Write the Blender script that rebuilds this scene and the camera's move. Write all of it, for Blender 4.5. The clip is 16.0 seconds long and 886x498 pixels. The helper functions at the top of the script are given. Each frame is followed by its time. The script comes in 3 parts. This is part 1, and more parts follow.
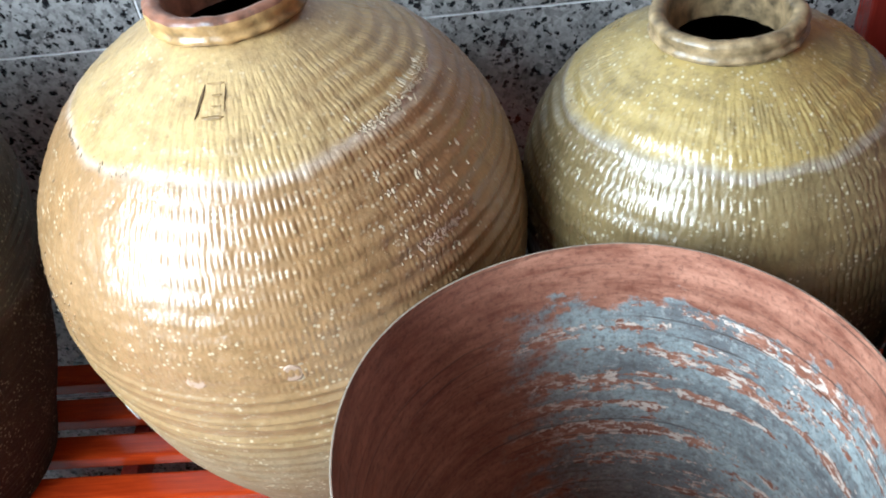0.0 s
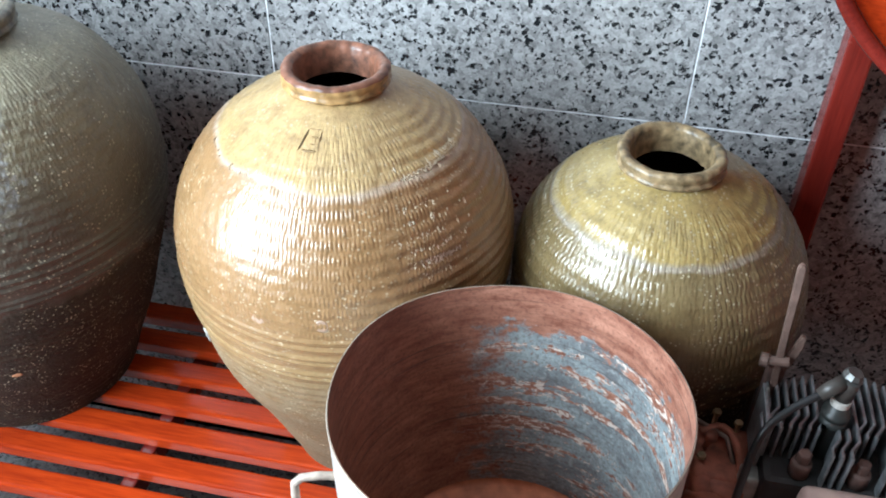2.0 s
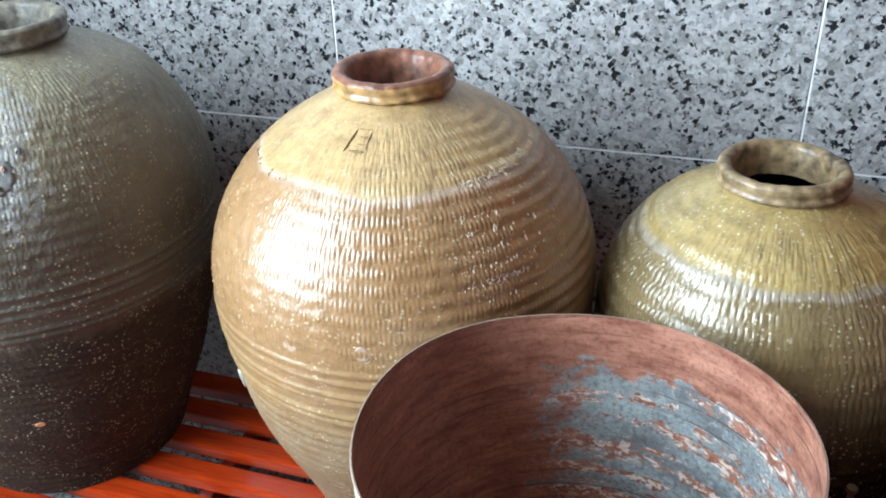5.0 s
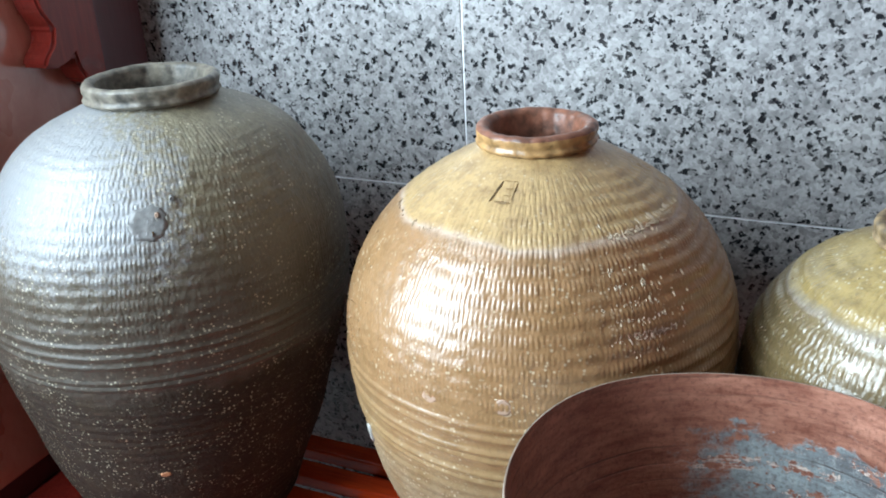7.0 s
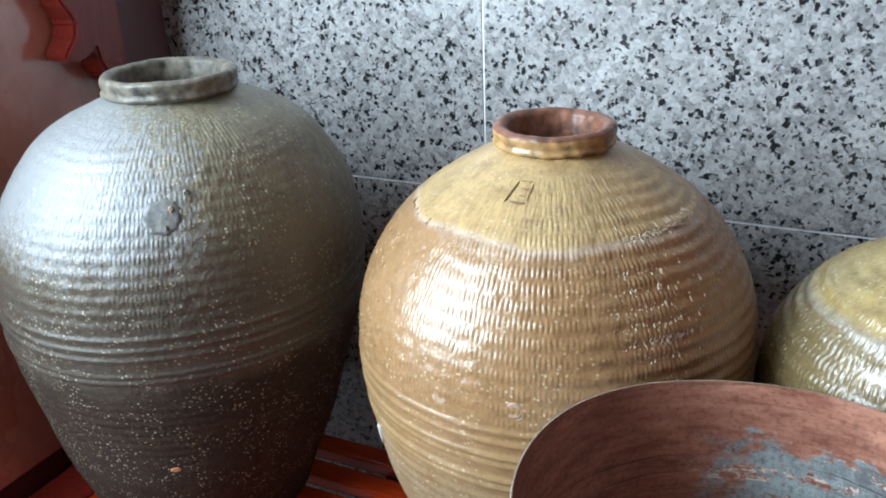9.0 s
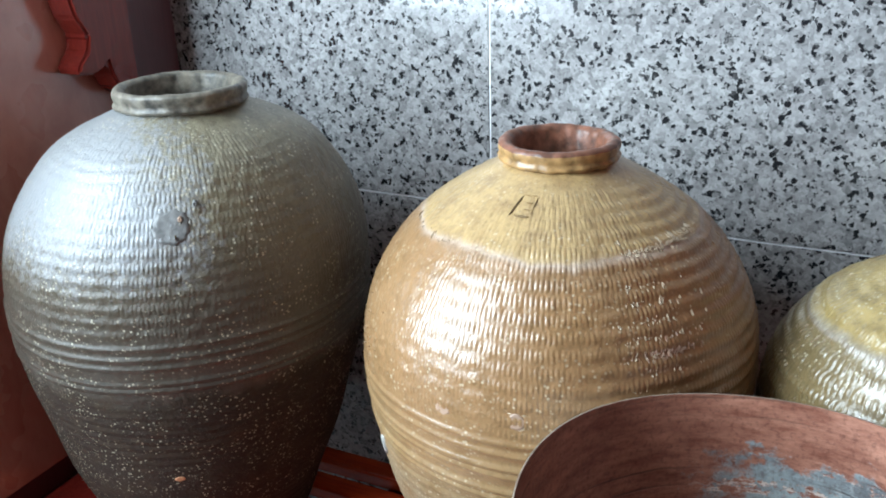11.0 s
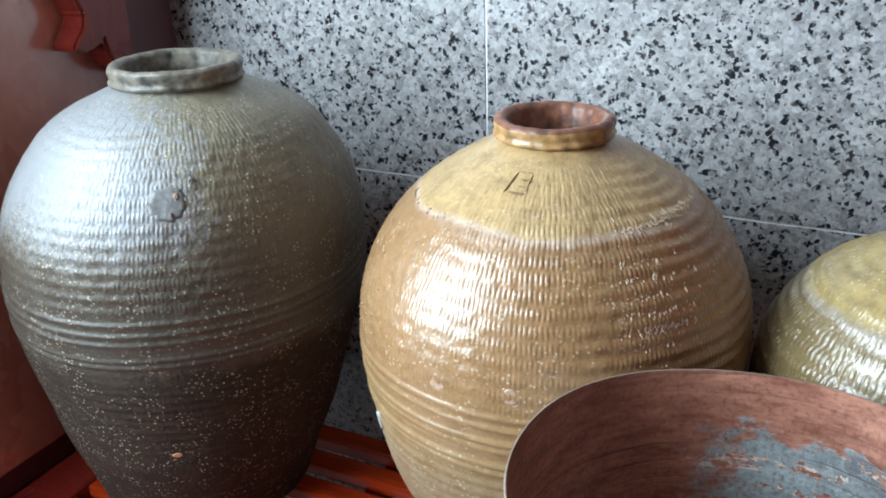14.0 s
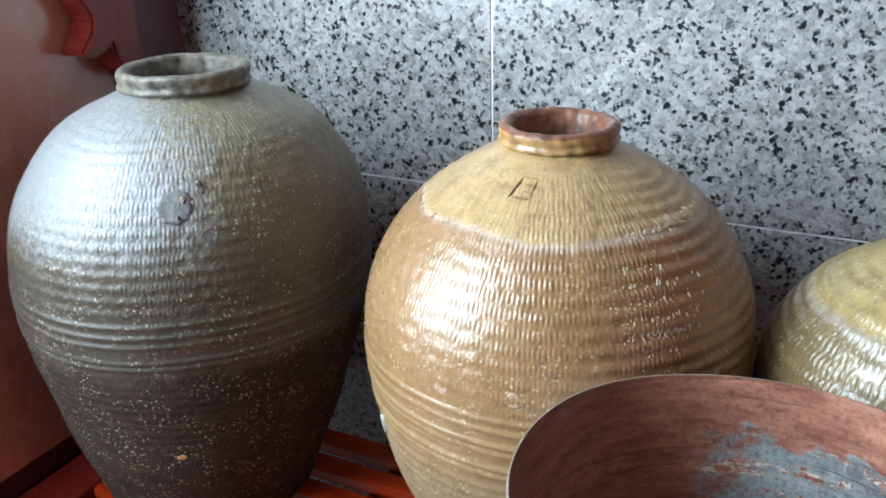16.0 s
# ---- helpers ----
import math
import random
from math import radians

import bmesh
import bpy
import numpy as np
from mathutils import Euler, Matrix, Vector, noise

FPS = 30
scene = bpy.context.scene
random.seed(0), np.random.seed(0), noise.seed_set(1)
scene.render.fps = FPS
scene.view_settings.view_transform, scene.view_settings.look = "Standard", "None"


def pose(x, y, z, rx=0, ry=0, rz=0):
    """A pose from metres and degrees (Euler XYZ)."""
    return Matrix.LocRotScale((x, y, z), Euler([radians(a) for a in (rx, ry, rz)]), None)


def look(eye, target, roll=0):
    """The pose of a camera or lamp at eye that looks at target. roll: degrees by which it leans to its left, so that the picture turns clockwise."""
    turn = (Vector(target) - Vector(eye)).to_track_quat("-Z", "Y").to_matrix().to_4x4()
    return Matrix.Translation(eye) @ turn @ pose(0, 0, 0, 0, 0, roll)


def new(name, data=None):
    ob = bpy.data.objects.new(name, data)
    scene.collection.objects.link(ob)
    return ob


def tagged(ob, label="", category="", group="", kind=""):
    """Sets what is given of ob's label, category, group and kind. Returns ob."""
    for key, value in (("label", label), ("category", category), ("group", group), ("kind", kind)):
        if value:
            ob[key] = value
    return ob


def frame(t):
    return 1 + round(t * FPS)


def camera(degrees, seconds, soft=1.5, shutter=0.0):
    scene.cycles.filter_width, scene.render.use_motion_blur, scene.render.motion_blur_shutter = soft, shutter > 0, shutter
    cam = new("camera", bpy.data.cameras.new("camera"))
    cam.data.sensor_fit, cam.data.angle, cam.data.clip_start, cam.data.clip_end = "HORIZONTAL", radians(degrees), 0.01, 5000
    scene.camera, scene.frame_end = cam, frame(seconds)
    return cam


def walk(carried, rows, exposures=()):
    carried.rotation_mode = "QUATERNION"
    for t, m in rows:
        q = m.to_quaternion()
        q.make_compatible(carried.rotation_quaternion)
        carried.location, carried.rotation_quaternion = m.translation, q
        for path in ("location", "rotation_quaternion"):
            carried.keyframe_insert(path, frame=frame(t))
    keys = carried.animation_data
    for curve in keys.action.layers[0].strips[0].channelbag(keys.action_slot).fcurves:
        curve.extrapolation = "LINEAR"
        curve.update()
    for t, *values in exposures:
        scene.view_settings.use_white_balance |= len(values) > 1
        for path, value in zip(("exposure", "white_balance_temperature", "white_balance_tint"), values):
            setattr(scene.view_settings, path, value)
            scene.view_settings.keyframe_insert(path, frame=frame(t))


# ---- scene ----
# Wall face at y = 1.25, seat of the bench at z = 0.45, floor at z = 0.
LIFT = 0.30
cam = camera(52.9, 16.0, 1.9)
PATH = [
    (0, (0.098, 0.361, 1.009), (-0.08, 1.842, -0.323), -8.9),
    (0.5, (0.179, 0.2, 1.081), (-0.152, 1.759, -0.127), -5.8),
    (1, (0.178, 0.162, 1.165), (-0.095, 1.689, -0.097), 0.1),
    (1.5, (0.186, 0.134, 1.189), (-0.089, 1.662, -0.071), 1.8),
    (2, (0.188, 0.129, 1.194), (-0.12, 1.652, -0.065), 0.9),
    (2.5, (0.196, 0.138, 1.193), (-0.149, 1.659, -0.06), 1.7),
    (3, (0.221, 0.158, 1.192), (-0.111, 1.677, -0.065), 4.0),
    (5.5, (0.208, 0.18, 0.99), (-0.389, 1.864, 0.091), -2.2),
    (6, (0.199, 0.17, 0.988), (-0.384, 1.893, 0.157), -1.9),
    (6.5, (0.179, 0.16, 0.984), (-0.509, 1.862, 0.189), -2.6),
    (7, (0.165, 0.151, 0.981), (-0.605, 1.815, 0.182), -2.9),
    (7.5, (0.166, 0.158, 0.979), (-0.633, 1.797, 0.158), -3.1),
    (8, (0.168, 0.16, 0.976), (-0.642, 1.798, 0.162), -3.0),
    (8.5, (0.169, 0.16, 0.977), (-0.656, 1.797, 0.178), -3.0),
    (9, (0.168, 0.161, 0.973), (-0.647, 1.808, 0.184), -2.3),
    (11.5, (0.174, 0.149, 0.973), (-0.66, 1.804, 0.223), -1.7),
    (12, (0.174, 0.149, 0.97), (-0.645, 1.809, 0.214), -0.9),
    (12.5, (0.172, 0.149, 0.967), (-0.672, 1.79, 0.197), -1.4),
    (13, (0.172, 0.148, 0.967), (-0.671, 1.789, 0.196), -1.2),
    (13.5, (0.177, 0.149, 0.97), (-0.661, 1.792, 0.196), -1.8),
    (14, (0.178, 0.148, 0.969), (-0.644, 1.791, 0.18), -1.7),
    (14.5, (0.178, 0.146, 0.969), (-0.653, 1.79, 0.191), -1.7),
    (15, (0.181, 0.144, 0.97), (-0.652, 1.79, 0.198), -1.5),
    (15.5, (0.182, 0.143, 0.97), (-0.653, 1.79, 0.201), -1.5),
    (16, (0.181, 0.143, 0.969), (-0.654, 1.787, 0.194), -1.5),
]
walk(cam, [(t, look((e[0], e[1], e[2] + LIFT), (g[0], g[1], g[2] + LIFT), r)) for t, e, g, r in PATH], [(0.0, 0.10), (3.0, 0.10), (5.5, -0.06), (7.0, -0.28), (9.0, -0.32), (16.0, -0.32)])

# ---- light ----
world = bpy.data.worlds.new("sky")
world.use_nodes = True
scene.world = world
wn = world.node_tree
sky = wn.nodes.new("ShaderNodeTexSky")
sky.sky_type, sky.sun_disc = "NISHITA", False
sky.sun_elevation, sky.sun_rotation = radians(50), radians(120)
wn.nodes["Background"].inputs["Strength"].default_value = 0.02
wn.links.new(sky.outputs[0], wn.nodes["Background"].inputs[0])


def area(name, eye, target, sx, sy, watts, colour):
    data = bpy.data.lights.new(name, "AREA")
    data.shape, data.size, data.size_y, data.energy, data.color = "RECTANGLE", sx, sy, watts, colour
    ob = new(name, data)
    ob.matrix_world = look(eye, target)
    return ob


WINDOW = Vector((-1.13, -0.05, 1.68))
FACING = Vector((0.66, 0.75, 0.0)).normalized()
area("daylight_in_window", WINDOW, WINDOW + FACING, 1.0, 1.5, 146, (0.70, 0.87, 1.0))


# ---- materials ----
def material(name):
    m = bpy.data.materials.new(name)
    m.use_nodes = True
    return m, m.node_tree, m.node_tree.nodes["Principled BSDF"]


class Nodes:
    """Short ways to write node networks."""

    def __init__(self, tree):
        self.tree = tree

    def add(self, kind, **values):
        n = self.tree.nodes.new(kind)
        for k, v in values.items():
            n.inputs[k.replace("_", " ")].default_value = v
        return n

    def link(self, a, b):
        self.tree.links.new(a, b)

    def coords(self, kind="Object"):
        return self.tree.nodes.new("ShaderNodeTexCoord").outputs[kind]

    def math(self, op, a, b=0.0, c=0.0, clamp=False):
        n = self.tree.nodes.new("ShaderNodeMath")
        n.operation, n.use_clamp = op, clamp
        for i, v in enumerate((a, b, c)):
            if hasattr(v, "links"):
                self.link(v, n.inputs[i])
            else:
                n.inputs[i].default_value = v
        return n.outputs[0]

    def noise(self, vec, scale, detail=4, rough=0.55, distortion=0.0):
        n = self.add("ShaderNodeTexNoise", Scale=scale, Detail=detail, Roughness=rough, Distortion=distortion)
        self.link(vec, n.inputs["Vector"])
        return n.outputs["Fac"]

    def voronoi(self, vec, scale, out="Distance", feature="F1"):
        n = self.add("ShaderNodeTexVoronoi", Scale=scale)
        n.feature = feature
        self.link(vec, n.inputs["Vector"])
        return n.outputs[out]

    def ramp(self, fac, stops):
        n = self.tree.nodes.new("ShaderNodeValToRGB")
        e = n.color_ramp.elements
        while len(e) < len(stops):
            e.new(0.5)
        for el, (p, c) in zip(e, stops):
            el.position = p
            el.color = (*c, 1) if hasattr(c, "__len__") else (c, c, c, 1)
        self.link(fac, n.inputs[0])
        return n.outputs[0]

    def step(self, fac, lo, hi):
        n = self.add("ShaderNodeMapRange", From_Min=lo, From_Max=hi)
        self.link(fac, n.inputs["Value"])
        return n.outputs[0]

    def mix(self, fac, a, b, kind="MIX"):
        n = self.tree.nodes.new("ShaderNodeMix")
        n.data_type, n.blend_type = "RGBA", kind
        for i, v in ((0, fac), (6, a), (7, b)):
            if hasattr(v, "links"):
                self.link(v, n.inputs[i])
            elif i == 0:
                n.inputs[0].default_value = v
            else:
                n.inputs[i].default_value = (*v, 1)
        return n.outputs[2]

    def bump(self, height, strength, distance, bsdf):
        n = self.add("ShaderNodeBump", Strength=strength, Distance=distance)
        self.link(height, n.inputs["Height"])
        self.link(n.outputs[0], bsdf.inputs["Normal"])

    def scaled(self, vec, sx, sy, sz):
        n = self.tree.nodes.new("ShaderNodeMapping")
        n.inputs["Scale"].default_value = (sx, sy, sz)
        self.link(vec, n.inputs["Vector"])
        return n.outputs[0]


def plain(name, colour, rough, metal=0.0, scale=40, vary=0.25, bump=0.0008):
    m, tree, b = material(name)
    n = Nodes(tree)
    v = n.coords()
    f = n.noise(v, scale)
    g = n.noise(v, scale / 7)
    dark = tuple(c * (1 - vary) for c in colour)
    light = tuple(min(1, c * (1 + vary)) for c in colour)
    n.link(n.mix(n.step(n.math("MULTIPLY_ADD", f, 0.55, n.math("MULTIPLY", g, 0.45)), 0.36, 0.64), dark, light), b.inputs["Base Color"])
    n.link(n.math("MULTIPLY_ADD", g, 0.25, rough - 0.12), b.inputs["Roughness"])
    b.inputs["Metallic"].default_value = metal
    n.bump(f, 0.4, bump, b)
    return m


def granite(name, tone=1.0, rough=0.13):
    """Polished granite: pale and grey feldspar grains, with black mica in small ragged clusters."""
    m, tree, b = material(name)
    n = Nodes(tree)
    v = n.coords()
    warp = n.tree.nodes.new("ShaderNodeVectorMath")
    warp.operation = "ADD"
    n.link(v, warp.inputs[0])
    noi = n.add("ShaderNodeTexNoise", Scale=210.0, Detail=3.0)
    n.link(v, noi.inputs["Vector"])
    off = n.tree.nodes.new("ShaderNodeVectorMath")
    off.operation = "SCALE"
    off.inputs["Scale"].default_value = 0.006
    n.link(noi.outputs["Color"], off.inputs[0])
    n.link(off.outputs[0], warp.inputs[1])
    w = warp.outputs[0]

    def cell(scale, channel):
        sep = n.tree.nodes.new("ShaderNodeSeparateColor")
        n.link(n.voronoi(w, scale, "Color"), sep.inputs[0])
        return sep.outputs[channel]

    grain = n.ramp(cell(120, 0), [(0.0, 0.30 * tone), (0.25, 0.44 * tone), (0.55, 0.62 * tone), (1.0, 0.80 * tone)])
    grain = n.mix(0.35, grain, n.ramp(cell(260, 1), [(0.0, 0.22 * tone), (0.5, 0.55 * tone), (1.0, 0.86 * tone)]))
    clump = n.noise(v, 85, 2)
    pick = n.math("MULTIPLY_ADD", clump, 0.55, n.math("MULTIPLY", cell(185, 1), 0.45))
    dark = n.step(pick, 0.672, 0.70)
    pick = n.math("MULTIPLY_ADD", clump, 0.45, n.math("MULTIPLY", cell(250, 2), 0.55))
    dark = n.math("MAXIMUM", dark, n.math("MULTIPLY", n.step(pick, 0.715, 0.75), 0.85))
    col = n.mix(dark, grain, (0.028 * tone, 0.031 * tone, 0.036 * tone))
    n.link(col, b.inputs["Base Color"])
    b.inputs["Roughness"].default_value = rough
    b.inputs["IOR"].default_value = 1.55
    n.bump(n.noise(v, 14, 2), 0.06, 0.002, b)
    return m


def varnished(name, base, dark, rough=0.22, along=(1, 14, 14)):
    m, tree, b = material(name)
    n = Nodes(tree)
    v = n.coords()
    g = n.noise(n.scaled(v, *along), 14, 6, 0.6, 0.6)
    fine = n.noise(n.scaled(v, along[0] * 3, along[1] * 4, along[2] * 4), 22, 4)
    wear = n.noise(v, 7, 3)
    col = n.mix(n.step(g, 0.36, 0.68), dark, base)
    col = n.mix(n.math("MULTIPLY", n.step(fine, 0.5, 0.75), 0.35), col, dark)
    n.link(col, b.inputs["Base Color"])
    n.link(n.math("MULTIPLY_ADD", wear, 0.25, rough - 0.1), b.inputs["Roughness"])
    b.inputs["Coat Weight"].default_value = 0.2
    b.inputs["Coat Roughness"].default_value = 0.15
    n.bump(g, 0.15, 0.001, b)
    return m


granite_mat = granite("polished_granite", 0.53, 0.16)
granite_floor = granite("granite_floor", 0.22, 0.3)
grout_mat = plain("white_grout", (0.72, 0.74, 0.76), 0.8)
plaster = plain("plaster", (0.66, 0.64, 0.61), 0.9, 0, 9, 0.08)
wood_bright = varnished("varnished_orange_wood", (0.50, 0.050, 0.008), (0.30, 0.024, 0.005), 0.18)
wood_red = varnished("varnished_red_wood", (0.22, 0.022, 0.014), (0.15, 0.014, 0.010), along=(14, 14, 1))
wood_panel = varnished("varnished_panel_wood", (0.55, 0.22, 0.16), (0.45, 0.15, 0.105), 0.26, (14, 2, 1))

def glaze(name, zones, streak, speck, rough, wild=0.03, bare=0.3, sheen=0.28, grain=0.4, ash_sheen=None):
    """A jar's skin: colour zones up the jar with ragged borders, runs, pits and pale specks."""
    m, tree, b = material(name)
    n = Nodes(tree)
    v = n.coords()
    sep = n.tree.nodes.new("ShaderNodeSeparateXYZ")
    n.link(v, sep.inputs[0])
    big = n.noise(v, 9, 4)
    edge = n.noise(n.scaled(v, 1, 1, 0.5), 28, 3)
    z = n.math("ADD", sep.outputs[2], n.math("MULTIPLY_ADD", edge, wild, n.math("MULTIPLY_ADD", big, wild * 1.5, -wild * 1.25)))
    top = 0.66
    col = n.ramp(n.math("DIVIDE", z, top), [(p / top, c) for p, c in zones])
    mottled = n.noise(n.scaled(v, 1, 1, 0.6), 45, 5, 0.7)
    col = n.mix(n.math("MULTIPLY", n.step(mottled, 0.44, 0.70), 0.62), col, streak)
    fine = n.noise(v, 240, 3)
    col = n.mix(n.math("MULTIPLY", n.step(fine, 0.5, 0.8), 0.4), col, tuple(c * 0.35 for c in streak))
    if ash_sheen is not None:
        # kiln ashes plus window sheen, painted pale on one side of the shoulder
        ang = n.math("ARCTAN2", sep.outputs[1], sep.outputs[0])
        away = n.math("ABSOLUTE", n.math("SUBTRACT", ang, radians(ash_sheen)))
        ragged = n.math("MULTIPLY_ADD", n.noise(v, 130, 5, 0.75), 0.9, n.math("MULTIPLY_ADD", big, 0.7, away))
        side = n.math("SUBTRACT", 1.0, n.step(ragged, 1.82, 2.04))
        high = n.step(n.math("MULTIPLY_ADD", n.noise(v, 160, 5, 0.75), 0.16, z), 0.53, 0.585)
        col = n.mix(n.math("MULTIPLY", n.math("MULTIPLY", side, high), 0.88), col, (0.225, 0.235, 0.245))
    dots = n.voronoi(v, 190)
    few = n.noise(v, 30, 2)
    spots = n.math("MULTIPLY", n.math("SUBTRACT", 1.0, n.step(dots, 0.16, 0.30)), n.step(few, 0.44, 0.58))
    col = n.mix(n.math("MULTIPLY", spots, 0.8), col, speck)
    dust = n.math("SUBTRACT", 1.0, n.step(n.voronoi(v, 460), 0.14, 0.28))
    col = n.mix(n.math("MULTIPLY", n.math("MULTIPLY", dust, n.step(n.noise(v, 55, 3), 0.48, 0.60)), 0.28), col, speck)
    n.link(col, b.inputs["Base Color"])
    dull = n.noise(v, 16, 4)
    
    b.inputs["IOR"].default_value = 1.55
    glazed = n.step(z, bare - 0.01, bare + 0.015)
    skin = n.math("MULTIPLY_ADD", dull, 0.35, n.math("MULTIPLY_ADD", fine, 0.12, rough - 0.20))
    n.link(n.math("ADD", skin, n.math("MULTIPLY_ADD", glazed, -0.28, 0.28)), b.inputs["Roughness"])
    n.link(n.math("MULTIPLY", glazed, n.math("MULTIPLY", n.step(dull, 0.3, 0.5), 0.34)), b.inputs["Coat Weight"])
    n.link(n.math("MULTIPLY_ADD", glazed, 0.40, 0.13), b.inputs["Specular IOR Level"])
    b.inputs["Coat Roughness"].default_value = sheen
    b.inputs["Coat IOR"].default_value = 1.6
    n.bump(n.math("MULTIPLY_ADD", fine, 0.4, n.noise(v, 90, 4, 0.65)), grain, 0.0020, b)
    return m


glaze_mid = glaze("ochre_glaze", [(0.0, (0.19, 0.135, 0.085)), (0.27, (0.24, 0.17, 0.10)), (0.31, (0.28, 0.18, 0.085)), (0.40, (0.275, 0.155, 0.070)), (0.5150, (0.285, 0.160, 0.072)), (0.5168, (0.46, 0.35, 0.27)), (0.5195, (0.46, 0.35, 0.26)), (0.5212, (0.41, 0.275, 0.122)), (0.66, (0.43, 0.29, 0.13))], (0.18, 0.10, 0.04), (0.50, 0.40, 0.27), 0.30, 0.012, 0.30)
glaze_left = glaze("dark_ash_sheen_glaze", [(0.0, (0.034, 0.023, 0.018)), (0.30, (0.038, 0.027, 0.021)), (0.33, (0.044, 0.036, 0.026)), (0.42, (0.052, 0.040, 0.025)), (0.48, (0.082, 0.064, 0.037)), (0.54, (0.155, 0.130, 0.078)), (0.62, (0.19, 0.165, 0.105))], (0.060, 0.042, 0.026), (0.42, 0.38, 0.28), 0.52, 0.05, 0.32, 0.42, 1.0, ash_sheen=-108)
glaze_right = glaze("olive_glaze", [(0.0, (0.05, 0.028, 0.016)), (0.295, (0.055, 0.030, 0.015)), (0.335, (0.12, 0.085, 0.035)), (0.38, (0.20, 0.138, 0.060)), (0.4415, (0.18, 0.132, 0.062)), (0.4440, (0.30, 0.25, 0.20)), (0.4475, (0.28, 0.24, 0.17)), (0.4500, (0.33, 0.235, 0.085)), (0.66, (0.34, 0.245, 0.090))], (0.11, 0.075, 0.034), (0.50, 0.45, 0.32), 0.30, 0.010, 0.30, 0.25)
rim_mid = plain("burnt_rim", (0.17, 0.07, 0.042), 0.4, 0, 90, 0.75, 0.002)
rim_left = plain("grey_rim", (0.13, 0.115, 0.09), 0.5, 0, 90, 0.8, 0.003)
rim_right = plain("brown_rim", (0.20, 0.14, 0.075), 0.38, 0, 90, 0.8, 0.002)
dark_clay = plain("dark_clay", (0.05, 0.032, 0.024), 0.7, 0, 40, 0.4)


def corroded(name):
    """Copper gone brown, with blue-green flakes in bands."""
    m, tree, b = material(name)
    n = Nodes(tree)
    v = n.coords()
    sep = n.tree.nodes.new("ShaderNodeSeparateXYZ")
    n.link(v, sep.inputs[0])
    ang = n.math("ARCTAN2", sep.outputs[1], sep.outputs[0])
    comb = n.tree.nodes.new("ShaderNodeCombineXYZ")
    n.link(n.math("MULTIPLY", ang, 0.16), comb.inputs[0])
    n.link(sep.outputs[2], comb.inputs[2])
    w = comb.outputs[0]
    long_ = n.noise(n.scaled(w, 0.30, 1, 1), 70, 7, 0.7)
    block_ = n.noise(n.scaled(w, 0.85, 1, 1), 48, 8, 0.62)
    fine = n.noise(w, 210, 5, 0.7)
    brown = n.mix(n.step(long_, 0.36, 0.64), (0.19, 0.066, 0.042), (0.44, 0.205, 0.138))
    brown = n.mix(n.math("MULTIPLY", n.step(fine, 0.50, 0.66), 0.6), brown, (0.10, 0.036, 0.026))
    slate = n.mix(n.step(n.noise(n.scaled(w, 0.4, 1, 1), 26, 6, 0.65), 0.38, 0.64), (0.145, 0.155, 0.162), (0.34, 0.40, 0.405))
    slate = n.mix(n.math("MULTIPLY", n.step(fine, 0.46, 0.62), 0.65), slate, (0.10, 0.082, 0.078))
    slate = n.mix(n.math("MULTIPLY", n.step(n.noise(w, 110, 6, 0.75), 0.53, 0.60), 0.5), slate, (0.44, 0.47, 0.46))
    # flakes lie below the top band, on the far side of the pot and towards one side
    top = n.math("MULTIPLY_ADD", block_, 0.11, n.math("MULTIPLY_ADD", n.noise(w, 11, 3), 0.05, sep.outputs[2]))
    around = n.math("MULTIPLY_ADD", fine, 0.5, n.math("MULTIPLY_ADD", block_, 1.5, n.math("ABSOLUTE", n.math("SUBTRACT", ang, 0.75))))
    zone = n.math("MULTIPLY", n.math("SUBTRACT", 1.0, n.step(top, 0.448, 0.456)), n.math("SUBTRACT", 1.0, n.step(around, 1.95, 2.25)))
    # rings where the flakes have come off, and holes in the crust
    gone = n.step(n.math("MULTIPLY_ADD", fine, 0.26, n.math("MULTIPLY_ADD", block_, 0.30, n.math("MULTIPLY", n.noise(n.scaled(w, 0.10, 1, 1), 55, 4, 0.6), 0.62))), 0.606, 0.622)
    mask = n.math("MULTIPLY", zone, n.math("SUBTRACT", 1.0, gone))
    col = n.mix(mask, brown, slate)
    # pale flakes and wet glints, painted as near-white specks
    bare = n.math("MULTIPLY", n.math("MULTIPLY", zone, gone), n.step(n.noise(n.scaled(w, 0.5, 1, 1), 150, 4, 0.7), 0.50, 0.55))
    col = n.mix(n.math("MULTIPLY", bare, 0.8), col, (0.74, 0.66, 0.58))
    turned = n.math("SINE", n.math("MULTIPLY_ADD", n.noise(w, 14, 3), 3.0, n.math("MULTIPLY", sep.outputs[2], 370.0)))
    line = n.math("MULTIPLY", n.step(turned, 0.90, 0.99), n.step(n.noise(n.scaled(w, 0.2, 1, 1), 24, 3), 0.48, 0.60))
    col = n.mix(n.math("MULTIPLY", line, 0.6), col, (0.05, 0.028, 0.022))
    n.link(col, b.inputs["Base Color"])
    n.link(n.math("MULTIPLY_ADD", long_, 0.3, 0.30), b.inputs["Roughness"])
    b.inputs["Metallic"].default_value = 0.15
    n.bump(n.math("MULTIPLY_ADD", mask, 0.6, n.math("MULTIPLY_ADD", line, -0.6, fine)), 0.5, 0.0012, b)
    return m


